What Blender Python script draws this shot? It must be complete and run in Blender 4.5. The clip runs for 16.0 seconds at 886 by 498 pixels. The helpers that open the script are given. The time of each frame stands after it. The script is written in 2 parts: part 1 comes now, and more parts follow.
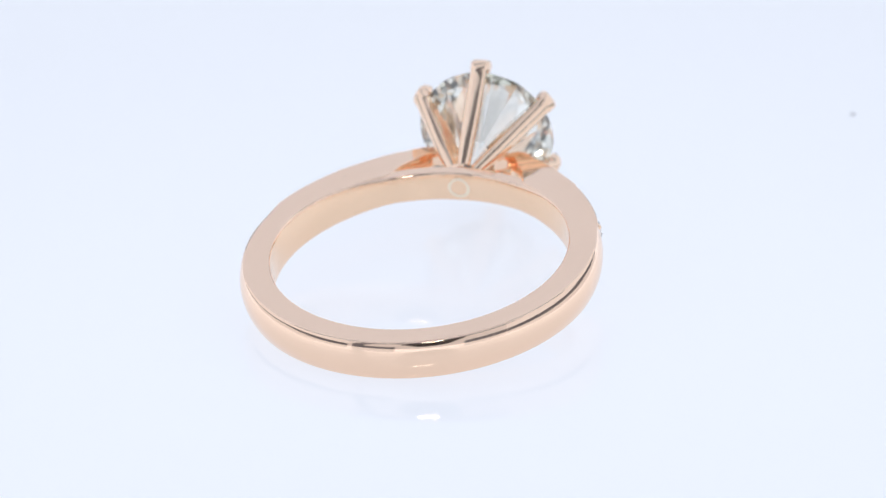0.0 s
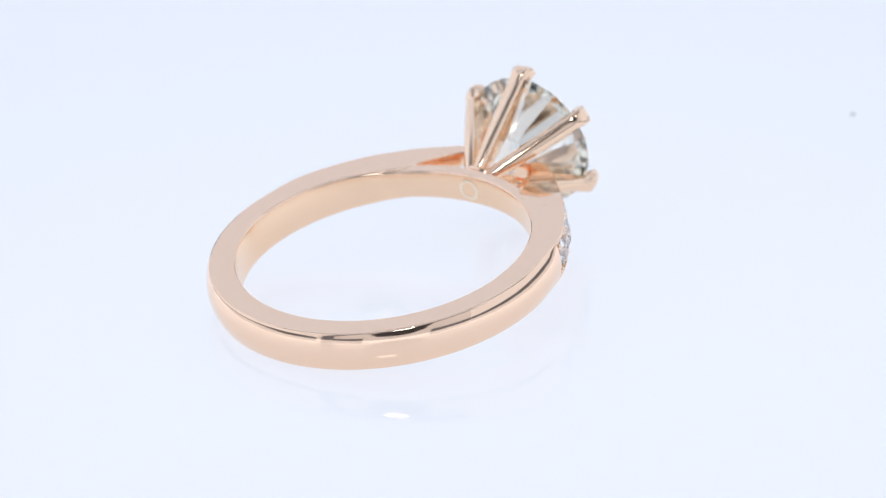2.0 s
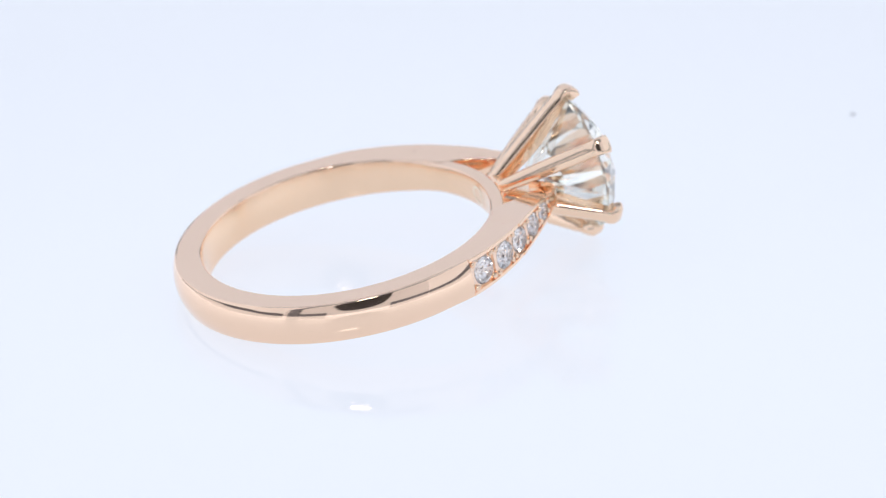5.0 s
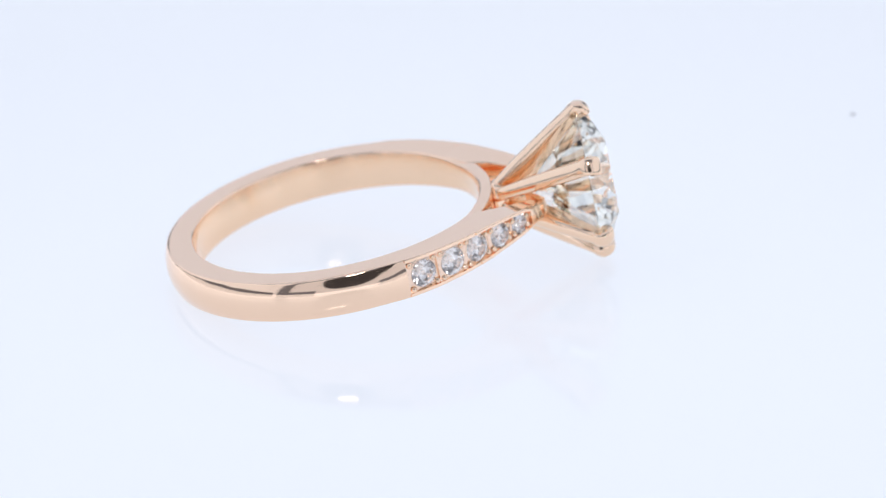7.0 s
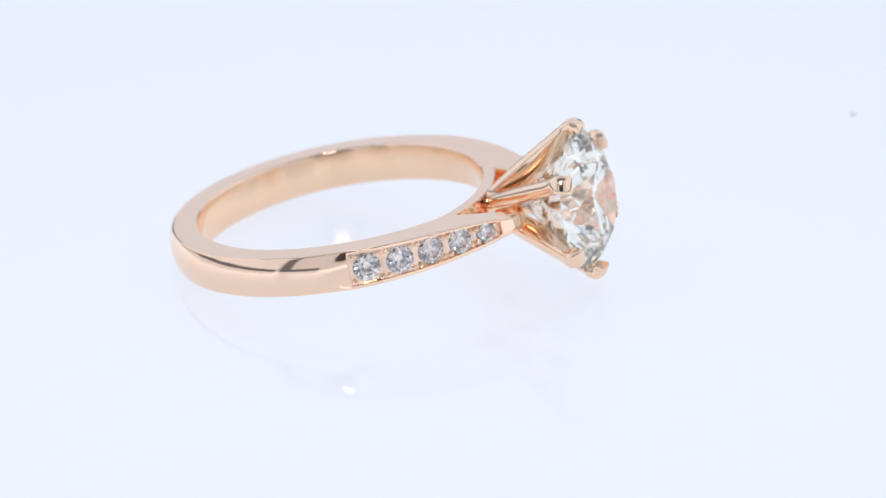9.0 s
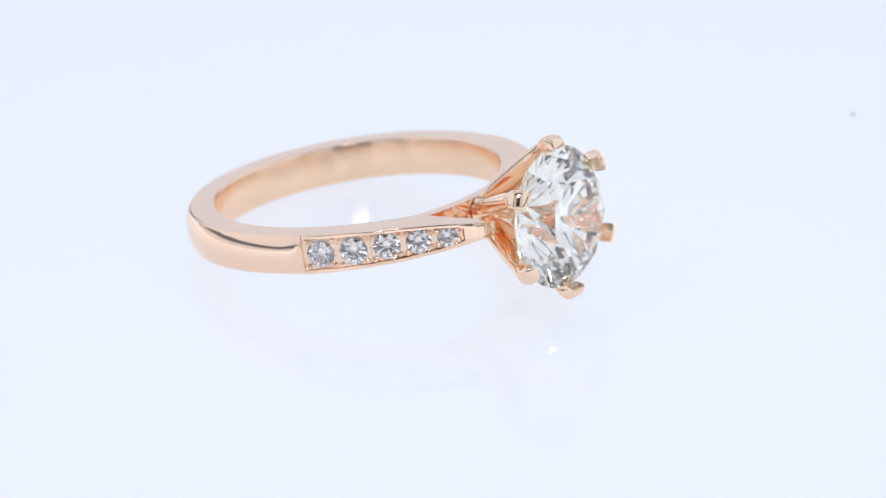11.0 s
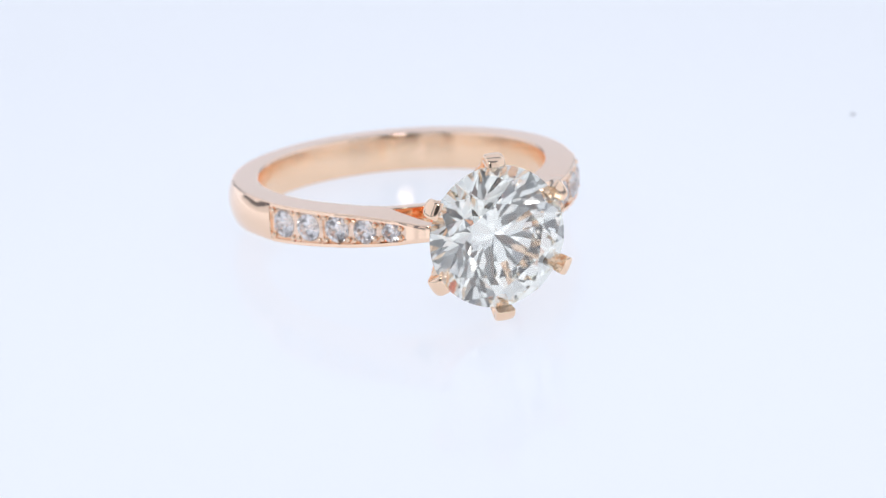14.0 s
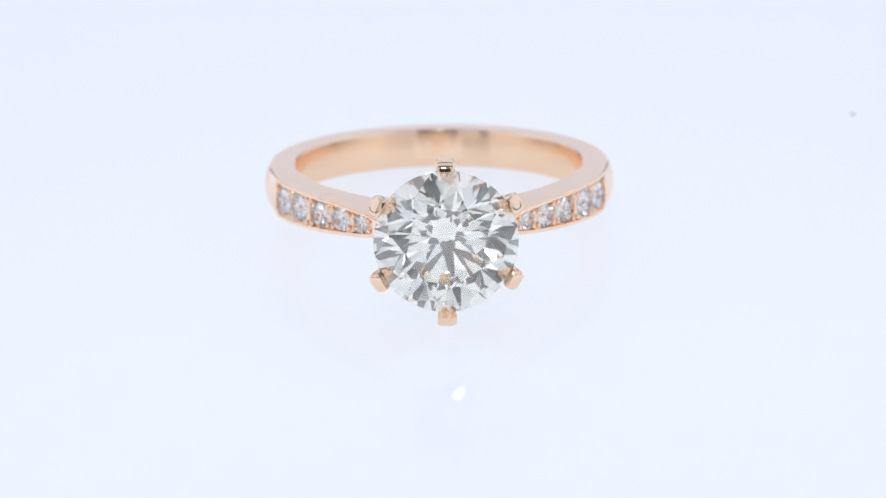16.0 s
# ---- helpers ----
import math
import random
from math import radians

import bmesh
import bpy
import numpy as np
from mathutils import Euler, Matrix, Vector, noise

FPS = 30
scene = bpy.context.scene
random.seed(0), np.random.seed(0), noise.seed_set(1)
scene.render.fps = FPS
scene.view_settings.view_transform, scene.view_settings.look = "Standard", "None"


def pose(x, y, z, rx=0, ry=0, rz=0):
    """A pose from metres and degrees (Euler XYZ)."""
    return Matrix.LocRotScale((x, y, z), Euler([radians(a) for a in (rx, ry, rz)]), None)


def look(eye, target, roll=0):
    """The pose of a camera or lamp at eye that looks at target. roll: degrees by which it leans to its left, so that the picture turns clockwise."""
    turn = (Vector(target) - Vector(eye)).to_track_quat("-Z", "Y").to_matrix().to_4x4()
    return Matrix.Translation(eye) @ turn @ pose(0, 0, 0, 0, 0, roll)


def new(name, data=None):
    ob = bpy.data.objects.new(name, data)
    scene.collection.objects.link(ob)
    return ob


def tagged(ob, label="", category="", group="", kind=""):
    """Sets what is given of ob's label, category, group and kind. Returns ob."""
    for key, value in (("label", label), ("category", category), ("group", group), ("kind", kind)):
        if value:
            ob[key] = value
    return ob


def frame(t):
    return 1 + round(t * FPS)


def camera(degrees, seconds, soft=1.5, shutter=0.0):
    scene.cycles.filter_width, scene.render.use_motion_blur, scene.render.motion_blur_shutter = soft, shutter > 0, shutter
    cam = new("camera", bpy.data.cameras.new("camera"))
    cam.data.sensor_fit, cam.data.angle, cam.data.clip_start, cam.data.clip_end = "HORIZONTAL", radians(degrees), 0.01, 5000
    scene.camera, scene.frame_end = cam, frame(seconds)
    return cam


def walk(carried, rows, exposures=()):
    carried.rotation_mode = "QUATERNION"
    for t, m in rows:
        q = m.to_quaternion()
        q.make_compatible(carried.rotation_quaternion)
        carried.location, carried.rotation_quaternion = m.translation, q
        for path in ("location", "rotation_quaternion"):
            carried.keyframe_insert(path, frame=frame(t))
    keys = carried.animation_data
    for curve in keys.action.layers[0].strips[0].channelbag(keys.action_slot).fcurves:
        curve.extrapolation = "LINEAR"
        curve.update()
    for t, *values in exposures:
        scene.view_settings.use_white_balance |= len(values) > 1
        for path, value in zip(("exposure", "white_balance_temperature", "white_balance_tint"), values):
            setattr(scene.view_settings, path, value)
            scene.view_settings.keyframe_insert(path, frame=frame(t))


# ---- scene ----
# ---- camera: fixed on a stand, macro lens ----
MM = 0.001
cam = camera(11.77, 16.0, soft=1.35)
cam.data.dof.use_dof, cam.data.dof.focus_distance, cam.data.dof.aperture_fstop = True, 0.2335, 58.0
EYE = (0.0, -0.22394, 0.09833)
STAND = look(EYE, (-0.000265, 0.000334, 0.000764), -2.066)
walk(cam, [(0.0, STAND), (16.0, STAND)])

# ---- light: a small lamp, and glow added to the sheet and an unseen tent ----
world = bpy.data.worlds.new("world")
scene.world = world
world.use_nodes = True
bg = world.node_tree.nodes["Background"]
bg.inputs["Color"].default_value = (0.80, 0.88, 1.0, 1)
bg.inputs["Strength"].default_value = 0.05


def area_lamp(name, eye, target, w, h, watts, colour):
    data = bpy.data.lights.new(name, "AREA")
    data.shape, data.size, data.size_y = "RECTANGLE", w, h
    data.energy, data.color = watts, colour
    ob = new(name, data)
    ob.matrix_world = look(eye, target)
    return ob


area_lamp("spot_lamp", (-0.006, -0.182, 0.196), (0, 0, 0), 0.046, 0.022, 0.068, (0.97, 0.97, 1.0))
scene.view_settings.exposure = -0.005
scene.cycles.max_bounces, scene.cycles.transmission_bounces, scene.cycles.glossy_bounces = 24, 24, 12


# ---- materials ----
def material(name):
    m = bpy.data.materials.new(name)
    m.use_nodes = True
    return m, m.node_tree, m.node_tree.nodes["Principled BSDF"]


def noise_to(nt, scale, detail=4.0, coords="Object"):
    tc = nt.nodes.new("ShaderNodeTexCoord")
    n = nt.nodes.new("ShaderNodeTexNoise")
    n.inputs["Scale"].default_value = scale
    n.inputs["Detail"].default_value = detail
    nt.links.new(tc.outputs[coords], n.inputs["Vector"])
    return n


def ranged(nt, src, lo, hi):
    r = nt.nodes.new("ShaderNodeMapRange")
    r.inputs["To Min"].default_value, r.inputs["To Max"].default_value = lo, hi
    nt.links.new(src, r.inputs["Value"])
    return r


def gold(name, colour, rough, bump, scale=420.0):
    m, nt, b = material(name)
    b.inputs["Base Color"].default_value = (*colour, 1)
    b.inputs["Metallic"].default_value = 1.0
    n = noise_to(nt, 900.0)
    r = ranged(nt, n.outputs["Fac"], rough * 0.75, rough * 1.25)
    nt.links.new(r.outputs["Result"], b.inputs["Roughness"])
    n2 = noise_to(nt, scale, 2.0)
    bp = nt.nodes.new("ShaderNodeBump")
    bp.inputs["Strength"].default_value = bump
    bp.inputs["Distance"].default_value = 0.00004
    nt.links.new(n2.outputs["Fac"], bp.inputs["Height"])
    nt.links.new(bp.outputs["Normal"], b.inputs["Normal"])
    return m


def cut_stone(name, tints):
    """Clear cut stone of one or more glasses."""
    m = bpy.data.materials.new(name)
    m.use_nodes = True
    nt = m.node_tree
    out = nt.nodes["Material Output"]
    nt.nodes.remove(nt.nodes["Principled BSDF"])
    last = None
    for ior, col in tints:
        g = nt.nodes.new("ShaderNodeBsdfGlass")
        g.inputs["Color"].default_value = (*col, 1)
        g.inputs["Roughness"].default_value = 0.0
        g.inputs["IOR"].default_value = ior
        if last is None:
            last = g.outputs[0]
        else:
            a = nt.nodes.new("ShaderNodeAddShader")
            nt.links.new(last, a.inputs[0])
            nt.links.new(g.outputs[0], a.inputs[1])
            last = a.outputs[0]
    nt.links.new(last, out.inputs["Surface"])
    return m


def plain(name, colour, rough, spread, scale, ior=1.5, glow=0.0, tint=(0.83, 0.88, 0.995)):
    m, nt, b = material(name)
    n = noise_to(nt, scale, 5.0)
    mix = nt.nodes.new("ShaderNodeMix")
    mix.data_type = "RGBA"
    mix.inputs["A"].default_value = (*[c * (1 - spread) for c in colour], 1)
    mix.inputs["B"].default_value = (*colour, 1)
    nt.links.new(n.outputs["Fac"], mix.inputs["Factor"])
    nt.links.new(mix.outputs["Result"], b.inputs["Base Color"])
    b.inputs["Roughness"].default_value = rough
    b.inputs["IOR"].default_value = ior
    # glow lights a surface that is no lamp
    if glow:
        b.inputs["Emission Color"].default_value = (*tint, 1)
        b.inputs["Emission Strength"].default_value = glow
    return m


ROSE = gold("polished_rose_gold", (0.968, 0.698, 0.512), 0.065, 0.08)
SOFT = gold("soft_polished_rose_gold", (0.965, 0.705, 0.51), 0.11, 0.10)
SATIN = gold("satin_rose_gold", (0.95, 0.69, 0.485), 0.21, 0.12)
grain = SATIN.node_tree.nodes.new("ShaderNodeTangent")
grain.direction_type, grain.axis = "RADIAL", "Z"
satin = SATIN.node_tree.nodes["Principled BSDF"]
satin.inputs["Anisotropic"].default_value, satin.inputs["Anisotropic Rotation"].default_value = 0.85, 0.25
SATIN.node_tree.links.new(grain.outputs["Tangent"], satin.inputs["Tangent"])
SETTING = gold("cut_rose_gold", (0.93, 0.69, 0.53), 0.24, 0.8, 3500.0)
# seat colour is paled to brighten the small stones from beneath
PALE = gold("pale_seat_metal", (0.95, 0.86, 0.79), 0.14, 0.6)
SOLDER = gold("pale_gold", (0.95, 0.80, 0.62), 0.15, 0.5)
STONE = cut_stone("pale_yellow_white_stone", [(2.42, (1.0, 0.998, 0.975))])
ACCENT = cut_stone("white_stone", [(2.05, (1.0, 0.988, 0.978))])
# the sheet's own glow is added to wash out the ring's shadow
ACRYLIC = plain("glowing_white_gloss_acrylic", (0.21, 0.212, 0.214), 0.07, 0.01, 30.0, ior=1.30, glow=0.79)
# a pool of light painted into the sheet's glow, dimmer further out
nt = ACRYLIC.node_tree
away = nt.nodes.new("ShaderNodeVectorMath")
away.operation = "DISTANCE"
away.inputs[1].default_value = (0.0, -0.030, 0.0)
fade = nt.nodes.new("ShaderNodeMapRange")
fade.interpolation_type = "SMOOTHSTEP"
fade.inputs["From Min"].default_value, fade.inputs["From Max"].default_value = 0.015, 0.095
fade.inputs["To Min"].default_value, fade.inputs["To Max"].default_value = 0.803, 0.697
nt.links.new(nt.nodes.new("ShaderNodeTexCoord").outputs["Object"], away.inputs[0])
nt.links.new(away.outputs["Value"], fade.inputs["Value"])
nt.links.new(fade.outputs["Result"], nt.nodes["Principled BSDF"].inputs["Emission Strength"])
# the side walls' light is put into their material, nothing shines from outside
FABRIC = plain("glowing_white_fabric", (0.60, 0.61, 0.62), 0.9, 0.03, 400.0, glow=0.58)
# bluish glow added to back and top to lighten the gold's reflections
CLOTH = plain("glowing_blue_white_cloth", (0.70, 0.71, 0.72), 0.9, 0.03, 400.0, glow=0.36, tint=(0.75, 0.835, 1.03))
# front glow is added to brighten what the stones reflect
FRONT = plain("glowing_grey_white_front_cloth", (0.55, 0.55, 0.56), 0.9, 0.05, 400.0, glow=0.38)
GREY = plain("grey_cloth", (0.25, 0.255, 0.28), 0.9, 0.2, 300.0)
DARK = plain("black_felt", (0.065, 0.062, 0.065), 0.9, 0.3, 200.0)
DUST = plain("grey_dust", (0.18, 0.18, 0.20), 0.9, 0.3, 3000.0)


# ---- mesh helpers, in millimetres ----
def finish(ob, me, mat, angle):
    me.materials.append(mat)
    if angle:
        me.polygons.foreach_set("use_smooth", [True] * len(me.polygons))
        me.set_sharp_from_angle(angle=radians(angle))
    return ob


def part(name, bm, mat, parent=None, label="", angle=35):
    """Links a bmesh in millimetres as one mesh object under a thing or a part."""
    bmesh.ops.recalc_face_normals(bm, faces=bm.faces)
    bm.transform(Matrix.Scale(MM, 4))
    me = bpy.data.meshes.new(name)
    bm.to_mesh(me)
    bm.free()
    ob = new(name, me)
    ob.parent = parent
    if label:
        ob["label"] = label
    return finish(ob, me, mat, angle)


def twin(ob, name, m, parent):
    """Another part on the same mesh, at the pose m in its parent's space."""
    o = new(name, ob.data)
    o.parent = parent
    o.matrix_basis = m
    return o


def loft(bm, rings, closed):
    rows = [[bm.verts.new(p) for p in r] for r in rings]
    n = len(rows[0])
    last = len(rows) if closed else len(rows) - 1
    for i in range(last):
        a, b = rows[i], rows[(i + 1) % len(rows)]
        for j in range(n):
            bm.faces.new((a[j], a[(j + 1) % n], b[(j + 1) % n], b[j]))
    if not closed:
        bm.faces.new(rows[0])
        bm.faces.new(rows[-1][::-1])
    return rows


def lerp(table, x):
    return float(np.interp(x, [r[0] for r in table], [r[1] for r in table]))


def box(bm, lo, hi):
    c = bmesh.ops.create_cube(bm, size=1.0)["verts"]
    for v in c:
        v.co = [lo[i] + (v.co[i] + 0.5) * (hi[i] - lo[i]) for i in range(3)]


# ---- the floor sheet and the unseen tent added around it ----
def slab(name, lo, hi, mat, label, category):
    bm = bmesh.new()
    box(bm, lo, hi)
    ob = part(name, bm, mat, None, label, 0)
    return tagged(ob, label, category, kind="structure")


slab("floor", (-270, -262, -8), (270, 260, 0), ACRYLIC, "glossy white acrylic sheet under the ring, with a painted glow", "floor")
slab("wall_north", (-270, 260, -8), (270, 266, 360), CLOTH, "unseen plain white fabric back wall with added glow", "wall")
slab("wall_west", (-276, -262, -8), (-270, 266, 360), FABRIC, "unseen plain white fabric side wall with added glow", "wall")
slab("wall_east", (270, -262, -8), (276, 266, 360), FABRIC, "unseen plain white fabric side wall with added glow", "wall")
slab("wall_south", (-276, -268, -8), (276, -262, 360), FRONT, "unseen dim white front cloth with added glow", "wall")
# unseen dark slabs, added only to be reflected as dark lines in the gold
slab("dark_strip_south", (-240, -258, 0), (-190, -254, 300), GREY, "unseen dark upright strip added for a dark reflection in the gold", "frame")
slab("dark_strip_south_east", (94, -258, 0.5), (262, -254, 30), GREY, "unseen dark low strip added for a dark line in the gold", "frame")
slab("dark_strip_south_west", (-188, -258, 0.5), (-90, -254, 30), GREY, "unseen dark low strip added for a dark line in the gold", "frame")
slab("dark_strip_north_west", (-135, 250, 0.5), (-80, 256, 80), GREY, "unseen dark block added to darken the band's edge line", "frame")
slab("dark_strip_north_east", (72, 250, 0.5), (130, 256, 85), GREY, "unseen dark block added to darken the band's edge line", "frame")
slab("dark_strip_west", (-266, -252, 0.5), (-262, 248, 30), GREY, "unseen dark low strip added for a dark line in the gold", "frame")
slab("dark_strip_east", (262, -252, 0.5), (266, 248, 30), GREY, "unseen dark low strip added for a dark line in the gold", "frame")
# unseen felt panel, added to put dark patches into gold and stone
bm = bmesh.new()
outline = [(4 + 86 * math.copysign(abs(math.cos(t)) ** 0.7, math.cos(t)), 176 + 150 * math.copysign(abs(math.sin(t)) ** 0.7, math.sin(t))) for t in [k * math.pi / 24 for k in range(48)]]
loft(bm, [[(x, y, z) for x, z in outline] for y in (-258, -252)], False)
tagged(part("dark_panel", bm, DARK, None, "", 40), "unseen rounded black panel behind the lens, added for dark reflections", "opening", kind="structure")
# front of the top is kept grey so rounded edges reflect dark
slab("ceiling_front", (-276, -268, 360), (276, -120, 366), GREY, "unseen grey strip of the top, added to darken the gold's edges", "ceiling")
slab("ceiling", (-276, -120, 360), (276, 266, 366), CLOTH, "unseen white fabric top with added glow", "ceiling")
# overhead bar, added to draw a thin dark line along the edges
slab("dark_strip_top", (-266, 70, 350), (266, 120, 356), GREY, "unseen dark bar added for a dark line in the gold", "frame")

# ---- the ring, in its own space: finger axis along z, head towards -y ----
RI = 8.23
ring = tagged(new("ring"), "rose gold engagement ring with a round white stone on six prongs", "ring")
OUT = [(0, 9.05), (33, 9.08), (41.9, 9.45), (42.0, 10.44), (53, 10.2), (68.95, 10.02), (69.05, 10.14), (80, 10.11), (180, 10.09)]
HALF = [(0, 0.92), (20, 0.88), (27, 0.86), (33, 0.905), (42, 0.995), (53, 1.065), (69, 1.125), (85, 1.155), (180, 1.155)]


def hoop_section(a):
    """Radius and height of the band's outline at a degrees from the head."""
    ro, h = lerp(OUT, a), lerp(HALF, a)
    paved = 41.95 < a < 69.0
    bi, bo = 0.15, 0.07 if a < 69.0 else lerp([(69, 0.07), (80, 0.20)], a)
    rim, deep = 0.13, 0.95 if paved else 0.0
    full = 1e-4 if a < 69.0 else lerp([(69, 0.6), (76, 1.0)], a)
    rad = 2.3 / full

    def dome(z):
        return rad - math.sqrt(rad * rad - z * z)

    zj = (h - bo) / (1 - bo / rad)
    low = math.asin(zj / rad)
    rc = ro - dome(zj) - bo * math.cos(low)
    top = [(RI + 0.10 * k * k, k * h) for k in (0.0, 0.2, 0.4, 0.6, 0.8)]
    top += [(RI + 0.08 + bi * (1 - math.cos(t)), h - bi * (1 - math.sin(t))) for t in (0.12, 0.35, 0.6, 0.85, 1.1, 1.35)]
    top += [(RI + 0.08 + bi, h), (RI + 0.13 + bi, h), (0.5 * (RI + ro), h), (rc - 0.05, h)]
    for i in range(9):
        e = math.pi / 2 + (low - math.pi / 2) * i / 8
        top.append((rc + bo * math.cos(e), h - bo + bo * math.sin(e)))
    z1 = zj - rim
    top += [(ro - dome(zj - 0.04), zj - 0.04), (ro - dome(z1), z1), (ro - deep - dome(z1 - 0.02), z1 - 0.02)]
    top += [(ro - deep - dome(z), z) for z in (0.66 * h, 0.54 * h, 0.40 * h, 0.26 * h, 0.13 * h, 0.0)]
    return top + [(r, -z) for r, z in top[-2:0:-1]]


def turned(r, z, a):
    t = radians(a)
    return (r * math.sin(t), -0.9885 * r * math.cos(t), z)


def band():
    side = sorted(set([i * 1.5 for i in range(0, 121)] + [41.9, 42.1, 68.9, 69.1]))
    angles = side + [360 - a for a in side[::-1] if 0 < a < 180]
    bm = bmesh.new()
    loft(bm, [[turned(r, z, a) for r, z in hoop_section(min(a, 360 - a))] for a in angles], True)
    ob = part("band", bm, ROSE, ring, "polished rose gold band with rounded edges", 40)
    me = ob.data
    me.materials.append(SATIN)
    for p in me.polygons:
        c = p.center / MM
        if math.hypot(c.x, c.y / 0.9885) < RI + 0.075:
            p.material_index = 1
    count = len(hoop_section(0))
    steps = {i for i, a in enumerate(angles) if 41.8 < min(a, 360 - a) < 42.2 or 68.8 < min(a, 360 - a) < 69.2}
    sharp = me.attributes["sharp_edge"].data
    for e in me.edges:
        a, b = (v // count for v in e.vertices)
        if a == b and a in steps:
            sharp[e.index].value = True
    return ob


# outer and inner line of a shoulder, and its half height
OUTER = [(7.05, -7.68), (6.45, -8.3), (6.0, -8.78), (5.0, -9.83), (4.0, -10.82), (3.45, -11.35), (2.95, -11.68), (2.5, -11.75), (2.15, -11.55), (1.7, -11.15)]
INNER = [(5.6, -6.3), (4.84, -6.91), (3.95, -7.64), (3.55, -8.95), (3.05, -9.95), (2.75, -10.55), (2.45, -10.95), (2.1, -11.1), (1.8, -11.0), (1.4, -10.7)]
TALL = [0.988, 0.966, 0.915, 0.80, 0.63, 0.53, 0.48, 0.44, 0.44, 0.52]


def curve_at(values, u):
    """A smooth curve through evenly spaced values."""
    i = min(int(u), len(values) - 2)
    f = u - i
    v = [values[max(0, min(len(values) - 1, i + j))] for j in (-1, 0, 1, 2)]
    return 0.5 * (2 * v[1] + (v[2] - v[0]) * f + (2 * v[0] - 5 * v[1] + 4 * v[2] - v[3]) * f * f + (3 * v[1] - v[0] - 3 * v[2] + v[3]) * f ** 3)


def shoulder(s):
    bm = bmesh.new()
    rings = []
    stations = [i / 4 for i in range(37)]
    for u in stations:
        o = Vector((curve_at([p[0] for p in OUTER], u), curve_at([p[1] for p in OUTER], u), 0))
        i = Vector((curve_at([p[0] for p in INNER], u), curve_at([p[1] for p in INNER], u), 0))
        h = curve_at(TALL, u)
        w = (o - i).length
        d = (o - i).normalized()
        deep = 0.95 if u <= 3.9 else 0.0
        b = 0.07 if u <= 3.9 else 0.16
        half = [(0.0, 0.0), (0.0, h - 0.09), (0.03, h - 0.03), (0.09, h), (0.12, h), (0.5 * w, h), (w - b - 0.04, h), (w - b, h), (w - 0.4 * b, h - 0.12 * b), (w - 0.12 * b, h - 0.4 * b), (w, h - b), (w, h - b - 0.13), (w - deep, h - b - 0.15), (w - deep, 0.0)]
        prof = half + [(r, -z) for r, z in half[-2:0:-1]]
        rings.append([((i + d * r).x * s, (i + d * r).y, z) for r, z in prof])
    loft(bm, rings, False)
    return part("shoulder", bm, ROSE, ring, "tapering shoulder set with five small stones", 40)


def brilliant(r, crown, pav, table, girdle, seg):
    """A round brilliant cut stone: table up along +z, girdle at z 0."""
    bm = bmesh.new()
    k = math.cos(radians(22.5))

    def at(rad, deg, z):
        return Vector((rad * math.cos(radians(deg)), rad * math.sin(radians(deg)), z))

    rs, rl = 0.5 * (table + 1.0) * 1.02, 0.20
    g = 0.5 * girdle
    zs = g + crown * (1 - (rs * k - table) / (1 - table))
    zl = -g - pav * (1 - rl * k)
    tab = [at(table, 45 * i, g + crown) for i in range(8)]
    mid = [at(rs, 45 * i + 22.5, zs) for i in range(8)]
    low = [at(rl, 45 * i + 22.5, zl) for i in range(8)]
    gt = [at(1, 22.5 * i, g) for i in range(16)]
    gb = [at(1, 22.5 * i, -g) for i in range(16)]
    cul = Vector((0, 0, -g - pav))

    def arc(p, a, b, i0):
        n = (a - p).cross(b - p)
        pts = []
        for j in range(seg + 1):
            q = at(1, 22.5 * (i0 + j / seg), 0)
            q.z = p.z - (n.x * (q.x - p.x) + n.y * (q.y - p.y)) / n.z
            pts.append(q)
        return pts

    tops, bots, faces = [], [], [tab]
    for i in range(8):
        j = (i + 1) % 8
        faces.append([tab[i], mid[i], tab[j]])
        faces.append([tab[i], mid[i - 1], gt[2 * i], mid[i]])
        faces.append([cul, low[i - 1], gb[2 * i], low[i]])
        for h in (0, 1):
            a, b = 2 * i + h, (2 * i + h + 1) % 16
            up, dn = arc(mid[i], gt[a], gt[b], a), arc(low[i], gb[a], gb[b], a)
            faces.append([mid[i]] + up)
            faces.append([low[i]] + dn)
            tops += up[:-1]
            bots += dn[:-1]
    n = len(tops)
    for i in range(n):
        faces.append([tops[i], bots[i], bots[(i + 1) % n], tops[(i + 1) % n]])
    for f in faces:
        bm.faces.new([bm.verts.new(p * r) for p in f])
    bmesh.ops.remove_doubles(bm, verts=bm.verts, dist=r * 2e-4)
    return bm


def bead_mesh(r):
    bm = bmesh.new()
    bmesh.ops.create_icosphere(bm, subdivisions=2, radius=r)
    return bm


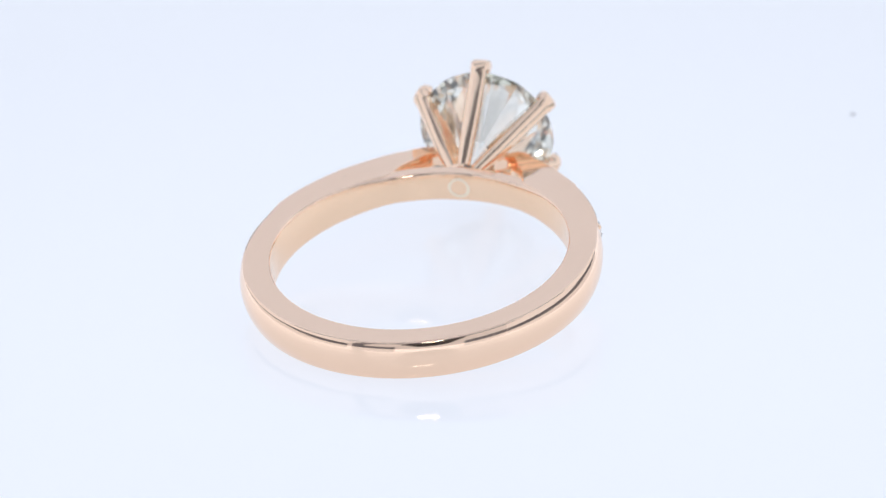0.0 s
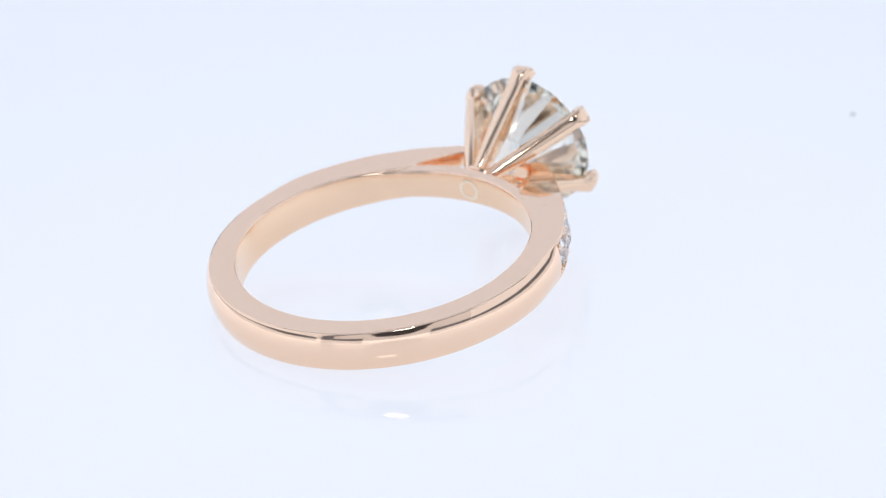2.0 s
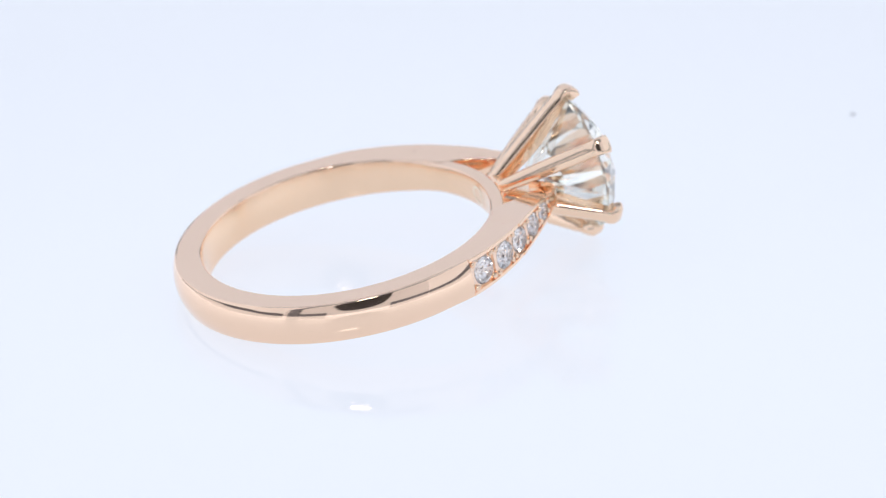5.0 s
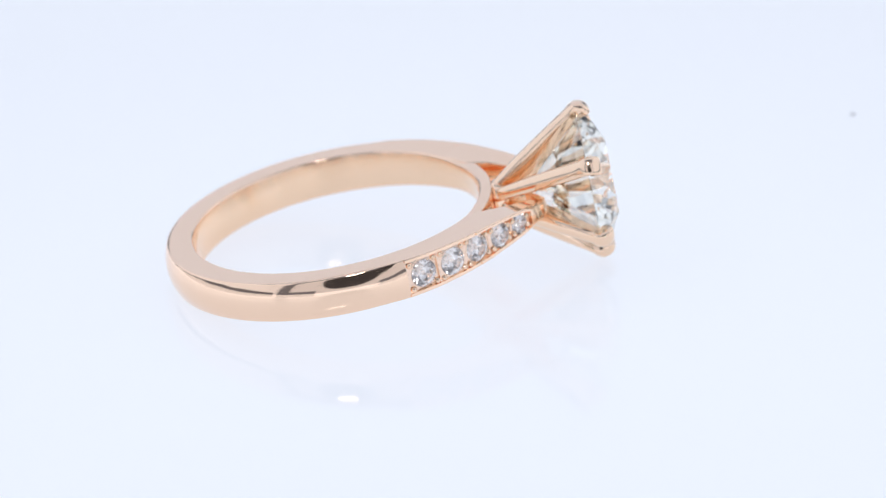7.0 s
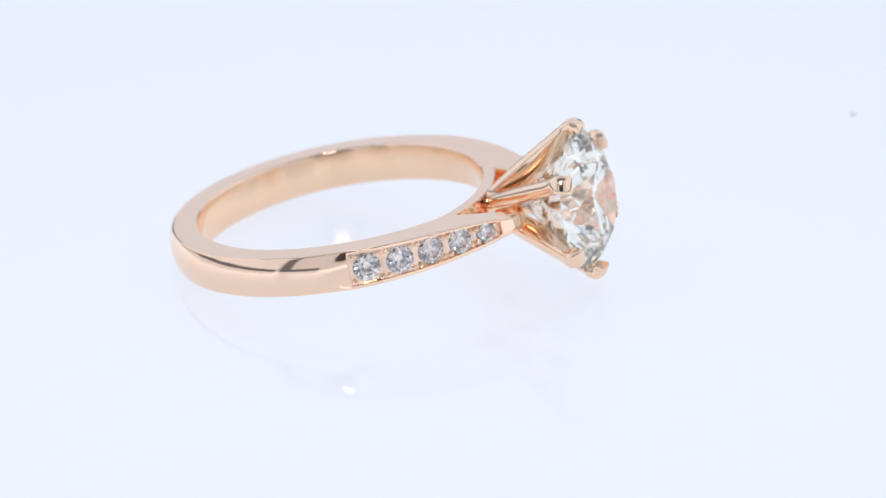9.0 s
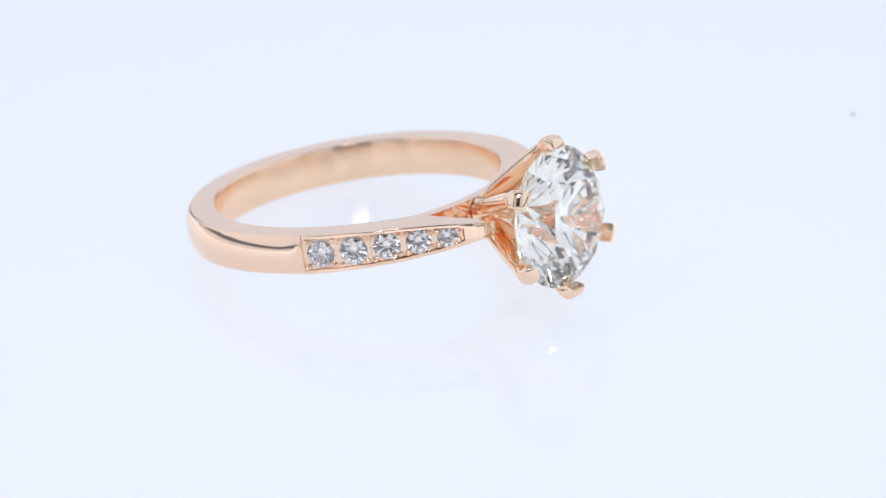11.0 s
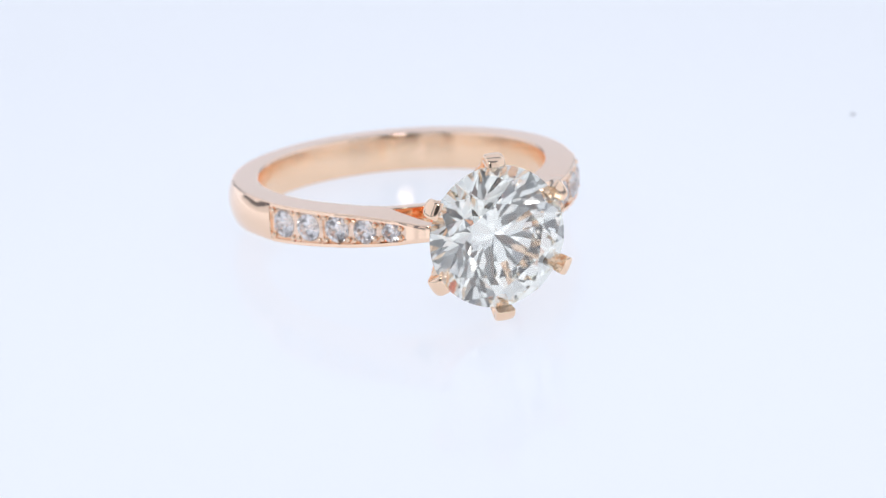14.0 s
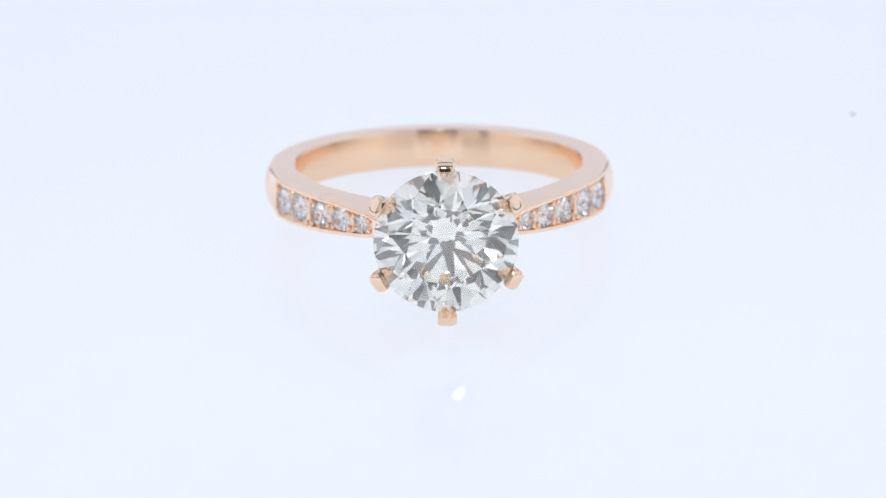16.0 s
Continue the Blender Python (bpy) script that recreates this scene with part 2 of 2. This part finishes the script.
def pave(s, arm):
    """Five stones along the shoulder's outer face, with gold beads between them."""
    line = [Vector((9.46, -3.62, 0)), Vector((8.2, -6.12, 0)), Vector((6.0, -8.78, 0)), Vector((4.0, -10.82, 0))]
    cum = [0]
    for a, b in zip(line, line[1:]):
        cum.append(cum[-1] + (b - a).length)

    def on(d):
        x = lerp(list(zip(cum, [p.x for p in line])), d)
        y = lerp(list(zip(cum, [p.y for p in line])), d)
        e = 0.6
        t = Vector((lerp(list(zip(cum, [p.x for p in line])), d + e) - lerp(list(zip(cum, [p.x for p in line])), d - e),
                    lerp(list(zip(cum, [p.y for p in line])), d + e) - lerp(list(zip(cum, [p.y for p in line])), d - e), 0)).normalized()
        nrm = Vector((-t.y, t.x, 0))
        nrm = nrm if nrm.dot(Vector((x, y, 0))) > 0 else -nrm
        return Vector((x, y, 0)), t, nrm

    d, gap = 0.22, 0.32
    sizes = [1.56, 1.56, 1.53, 1.41, 1.20]
    first = None
    for i, size in enumerate(sizes):
        p, t, nrm = on(d + size / 2)
        if first is None:
            first = (part("accent_stone", brilliant(0.5, 0.30, 0.86, 0.56, 0.05, 1), ACCENT, arm, "small round white stone", 0))
            ob = first
        else:
            ob = twin(first, "accent_stone", Matrix(), arm)
        z = nrm
        x = Vector((0, 0, 1))
        rot = Matrix((x, z.cross(x), z)).transposed().to_4x4()
        pos = p + nrm * -0.10
        if s < 0:
            pos.x = -pos.x
            z = Vector((-nrm.x, nrm.y, 0))
            rot = Matrix((x, z.cross(x), z)).transposed().to_4x4()
        ob.matrix_basis = Matrix.Translation(pos * MM) @ rot @ Matrix.Rotation(0.4 * i, 4, "Z") @ Matrix.Scale(size, 4)
        d += size + gap
    plate, pits = bmesh.new(), bmesh.new()
    d = 0.22
    for i, size in enumerate(sizes):
        p, t, nrm = on(d + size / 2)
        tall = lerp(list(enumerate([1.10, 1.08, 1.0, 0.86, 0.70])), i) - 0.12
        lo, hi = -size / 2 - gap / 2 - (0.12 if i == 0 else 0.03), size / 2 + gap / 2 + (0.12 if i == 4 else 0.03)
        rows = []
        for rad, depth, square in ((0, -0.40, 1), (0, -0.17, 1), (0.505, -0.12, 0), (0.50, -0.18, 0), (0.30, -0.42, 0), (0.06, -0.64, 0)):
            row = []
            for j in range(32):
                c, sn = math.cos(j * math.pi / 16), math.sin(j * math.pi / 16)
                if square:
                    k = 1 / max(abs(c), abs(sn))
                    u, w = (hi if c > 0 else -lo) * c * k, tall * sn * k
                    dd = depth
                else:
                    u, w = size * rad * c, size * rad * sn
                    dd = -0.12 + (depth + 0.12) * size * 0.72
                q = p + t * u + nrm * dd
                row.append((q.x * s, q.y, q.z + w))
            rows.append(row)
        for part_rows, into in ((rows[:4], plate), (rows[3:], pits)):
            rings = [[into.verts.new(c) for c in row] for row in part_rows]
            for a, b in zip(rings, rings[1:]):
                for j in range(32):
                    into.faces.new((a[j], a[(j + 1) % 32], b[(j + 1) % 32], b[j]))
        pits.faces.new(rings[-1])
        d += size + gap
    part("stone_bed", plate, SETTING, arm, "cut gold bed between the small stones", 40)
    part("stone_seat", pits, PALE, arm, "seats made paler than the gold to whiten the small stones", 40)
    edges = [0.22]
    for size in sizes:
        edges.append(edges[-1] + size + gap)
    halves = [1.07, 1.07, 1.02, 0.90, 0.74, 0.62]
    bead = None
    for i, e in enumerate(edges):
        p, t, nrm = on(e - gap / 2)
        for sz in (-1, 1):
            for off in ((-0.21, 0.21) if 0 < i < 5 else (0.16 if i == 0 else -0.16,)):
                q = p + t * off - nrm * 0.10
                q.z = sz * (halves[i] - 0.36)
                q.x *= s
                if bead is None:
                    bead = part("bead", bead_mesh(0.185), SOFT, arm, "", 60)
                    ob = bead
                else:
                    ob = twin(bead, "bead", Matrix(), arm)
                ob.matrix_basis = Matrix.Translation(q * MM)


# prong path: distance from the head's axis, height along it; radial depth and width of the section there
PRONG = [(0.42, 9.0, 0.75, 0.62), (0.85, 9.7, 1.0, 0.78), (1.56, 10.85, 1.28, 0.88), (2.42, 12.06, 1.28, 0.94), (3.32, 13.12, 1.0, 0.97), (3.98, 13.965, 0.84, 0.97),
         (4.23, 14.26, 0.82, 0.98), (4.32, 14.46, 0.78, 1.0), (4.27, 14.66, 0.76, 1.06), (4.15, 14.79, 0.74, 1.06), (3.97, 14.86, 0.68, 1.05)]


def prong_mesh():
    bm = bmesh.new()
    pts = [Vector((r, h, 0)) for r, h, _, _ in PRONG]
    n = 4 * (len(pts) - 1)

    def smooth(col, u):
        i = min(int(u), len(pts) - 2)
        f = u - i
        v = [PRONG[max(0, min(len(pts) - 1, i + j))][col] for j in (-1, 0, 1, 2)]
        return 0.5 * (2 * v[1] + (v[2] - v[0]) * f + (2 * v[0] - 5 * v[1] + 4 * v[2] - v[3]) * f * f + (3 * v[1] - v[0] - 3 * v[2] + v[3]) * f ** 3)

    rings = []
    for i in range(n + 1):
        u = i * (len(pts) - 1) / n
        c = Vector((smooth(0, u), smooth(1, u)))
        a, b = max(0, u - 0.15), min(len(pts) - 1, u + 0.15)
        t = Vector((smooth(0, b) - smooth(0, a), smooth(1, b) - smooth(1, a))).normalized()
        nrm = Vector((t.y, -t.x))
        d, w = smooth(2, u) / 2, smooth(3, u) / 2
        thin = lerp([(0, 0.62), (5, 0.75), (7, 0.95)], u)
        k = lerp([(0, 1.0), (5, 0.8), (7, 0.25)], u)
        out = [(d, 0.0), (d - 0.022 * k, 0.32 * w), (d - 0.075 * k, 0.58 * w), (d - 0.15 * k, 0.79 * w), (d - 0.25 * k - 0.02, 0.94 * w), (d - 0.35 * k - 0.05, w), (0.0, w * (0.5 + 0.5 * thin)), (-d + 0.10, w * thin), (-d + 0.03, w * thin - 0.04), (-d, w * thin - 0.12)]
        prof = out + [(-d, 0.0)] + [(x, -z) for x, z in out[:0:-1]]
        rings.append([((c + nrm * x).x, z, -(c + nrm * x).y) for x, z in prof])
    loft(bm, rings, False)
    bmesh.ops.bevel(bm, geom=[e for e in bm.edges if len(e.link_faces) == 2 and e.calc_face_angle(0) > 1.0], offset=0.06, segments=2, affect="EDGES", profile=0.6)
    # section space: x away from the head's axis, y across, -z along the head
    bm.transform(Matrix(((1, 0, 0, 0), (0, 0, 1, 0), (0, 1, 0, 0), (0, 0, 0, 1))))
    return bm


def head():
    first = part("prong", prong_mesh(), SOFT, ring, "", 40)
    for i in range(6):
        ob = first if i == 0 else twin(first, "prong", Matrix(), ring)
        ob.matrix_basis = Matrix.Rotation(radians(-90 + 60 * i), 4, "Y") @ Matrix.Diagonal((1.012 if i == 3 else 1.0, 1, 1, 1))
    bm = bmesh.new()
    prof = [(0.0, 8.95), (0.95, 8.95), (1.05, 9.1), (0.95, 9.4), (0.75, 9.75), (0.45, 10.0), (0.0, 10.05)]
    rows = [[(r * math.cos(t), -h, r * math.sin(t)) for t in [i * math.pi / 16 for i in range(32)]] for r, h in prof[1:-1]]
    loft(bm, rows, False)
    part("head_base", bm, ROSE, ring, "", 40)
    stone = part("center_stone", brilliant(3.98, 0.315, 0.86, 0.56, 0.035, 4), STONE, ring, "large round brilliant cut stone, faintly yellow", 0)
    stone.matrix_basis = Matrix.Translation((0, -14.38 * MM, 0)) @ Matrix.Rotation(radians(90), 4, "X") @ Matrix.Rotation(radians(11), 4, "Z")
    bm = bmesh.new()
    seam = []
    for i in range(48):
        t = i * math.pi / 24
        x, z = math.sin(t), math.cos(t)
        ringlet = []
        for j in range(6):
            u = j * math.pi / 3
            r = 0.56 + 0.09 * math.cos(u)
            ringlet.append((r * x, -0.9885 * (math.sqrt(RI ** 2 - (r * x) ** 2) + 0.10 * (r * z) ** 2) + 0.02 * math.sin(u) + 0.008, r * z))
        seam.append(ringlet)
    loft(bm, seam, True)
    part("seam_circle", bm, SOLDER, ring, "pale round seam inside the band", 60)


band()
for side in (-1, 1):
    pave(side, shoulder(side))
head()

# ---- a speck added on the sheet, standing in for dust on the sensor ----
bm = bmesh.new()
bmesh.ops.create_icosphere(bm, subdivisions=2, radius=0.14)
for v in bm.verts:
    v.co *= 0.8 + 0.5 * noise.noise(v.co * 9)
    v.co.z *= 0.6
speck = tagged(part("dust_speck", bm, DUST, None, "", 60), "tiny grey speck on the white sheet, standing in for dust on the sensor", "dust")
speck.location = (0.02511, 0.02039, 0.00005)


def motions():
    """The ring turns evenly with its stand about the upright through the origin."""
    rest = Matrix.Translation((-0.2335 * MM, 6.1215 * MM, 2.620 * MM)) @ Matrix.Rotation(-0.157, 4, "X") @ Matrix.Rotation(0.0246, 4, "Y")
    walk(ring, [(t, Matrix.Rotation(0.0197 - 0.1772 * (t - 16.0), 4, "Z") @ rest) for t in [i * 0.5 for i in range(33)]])


motions()
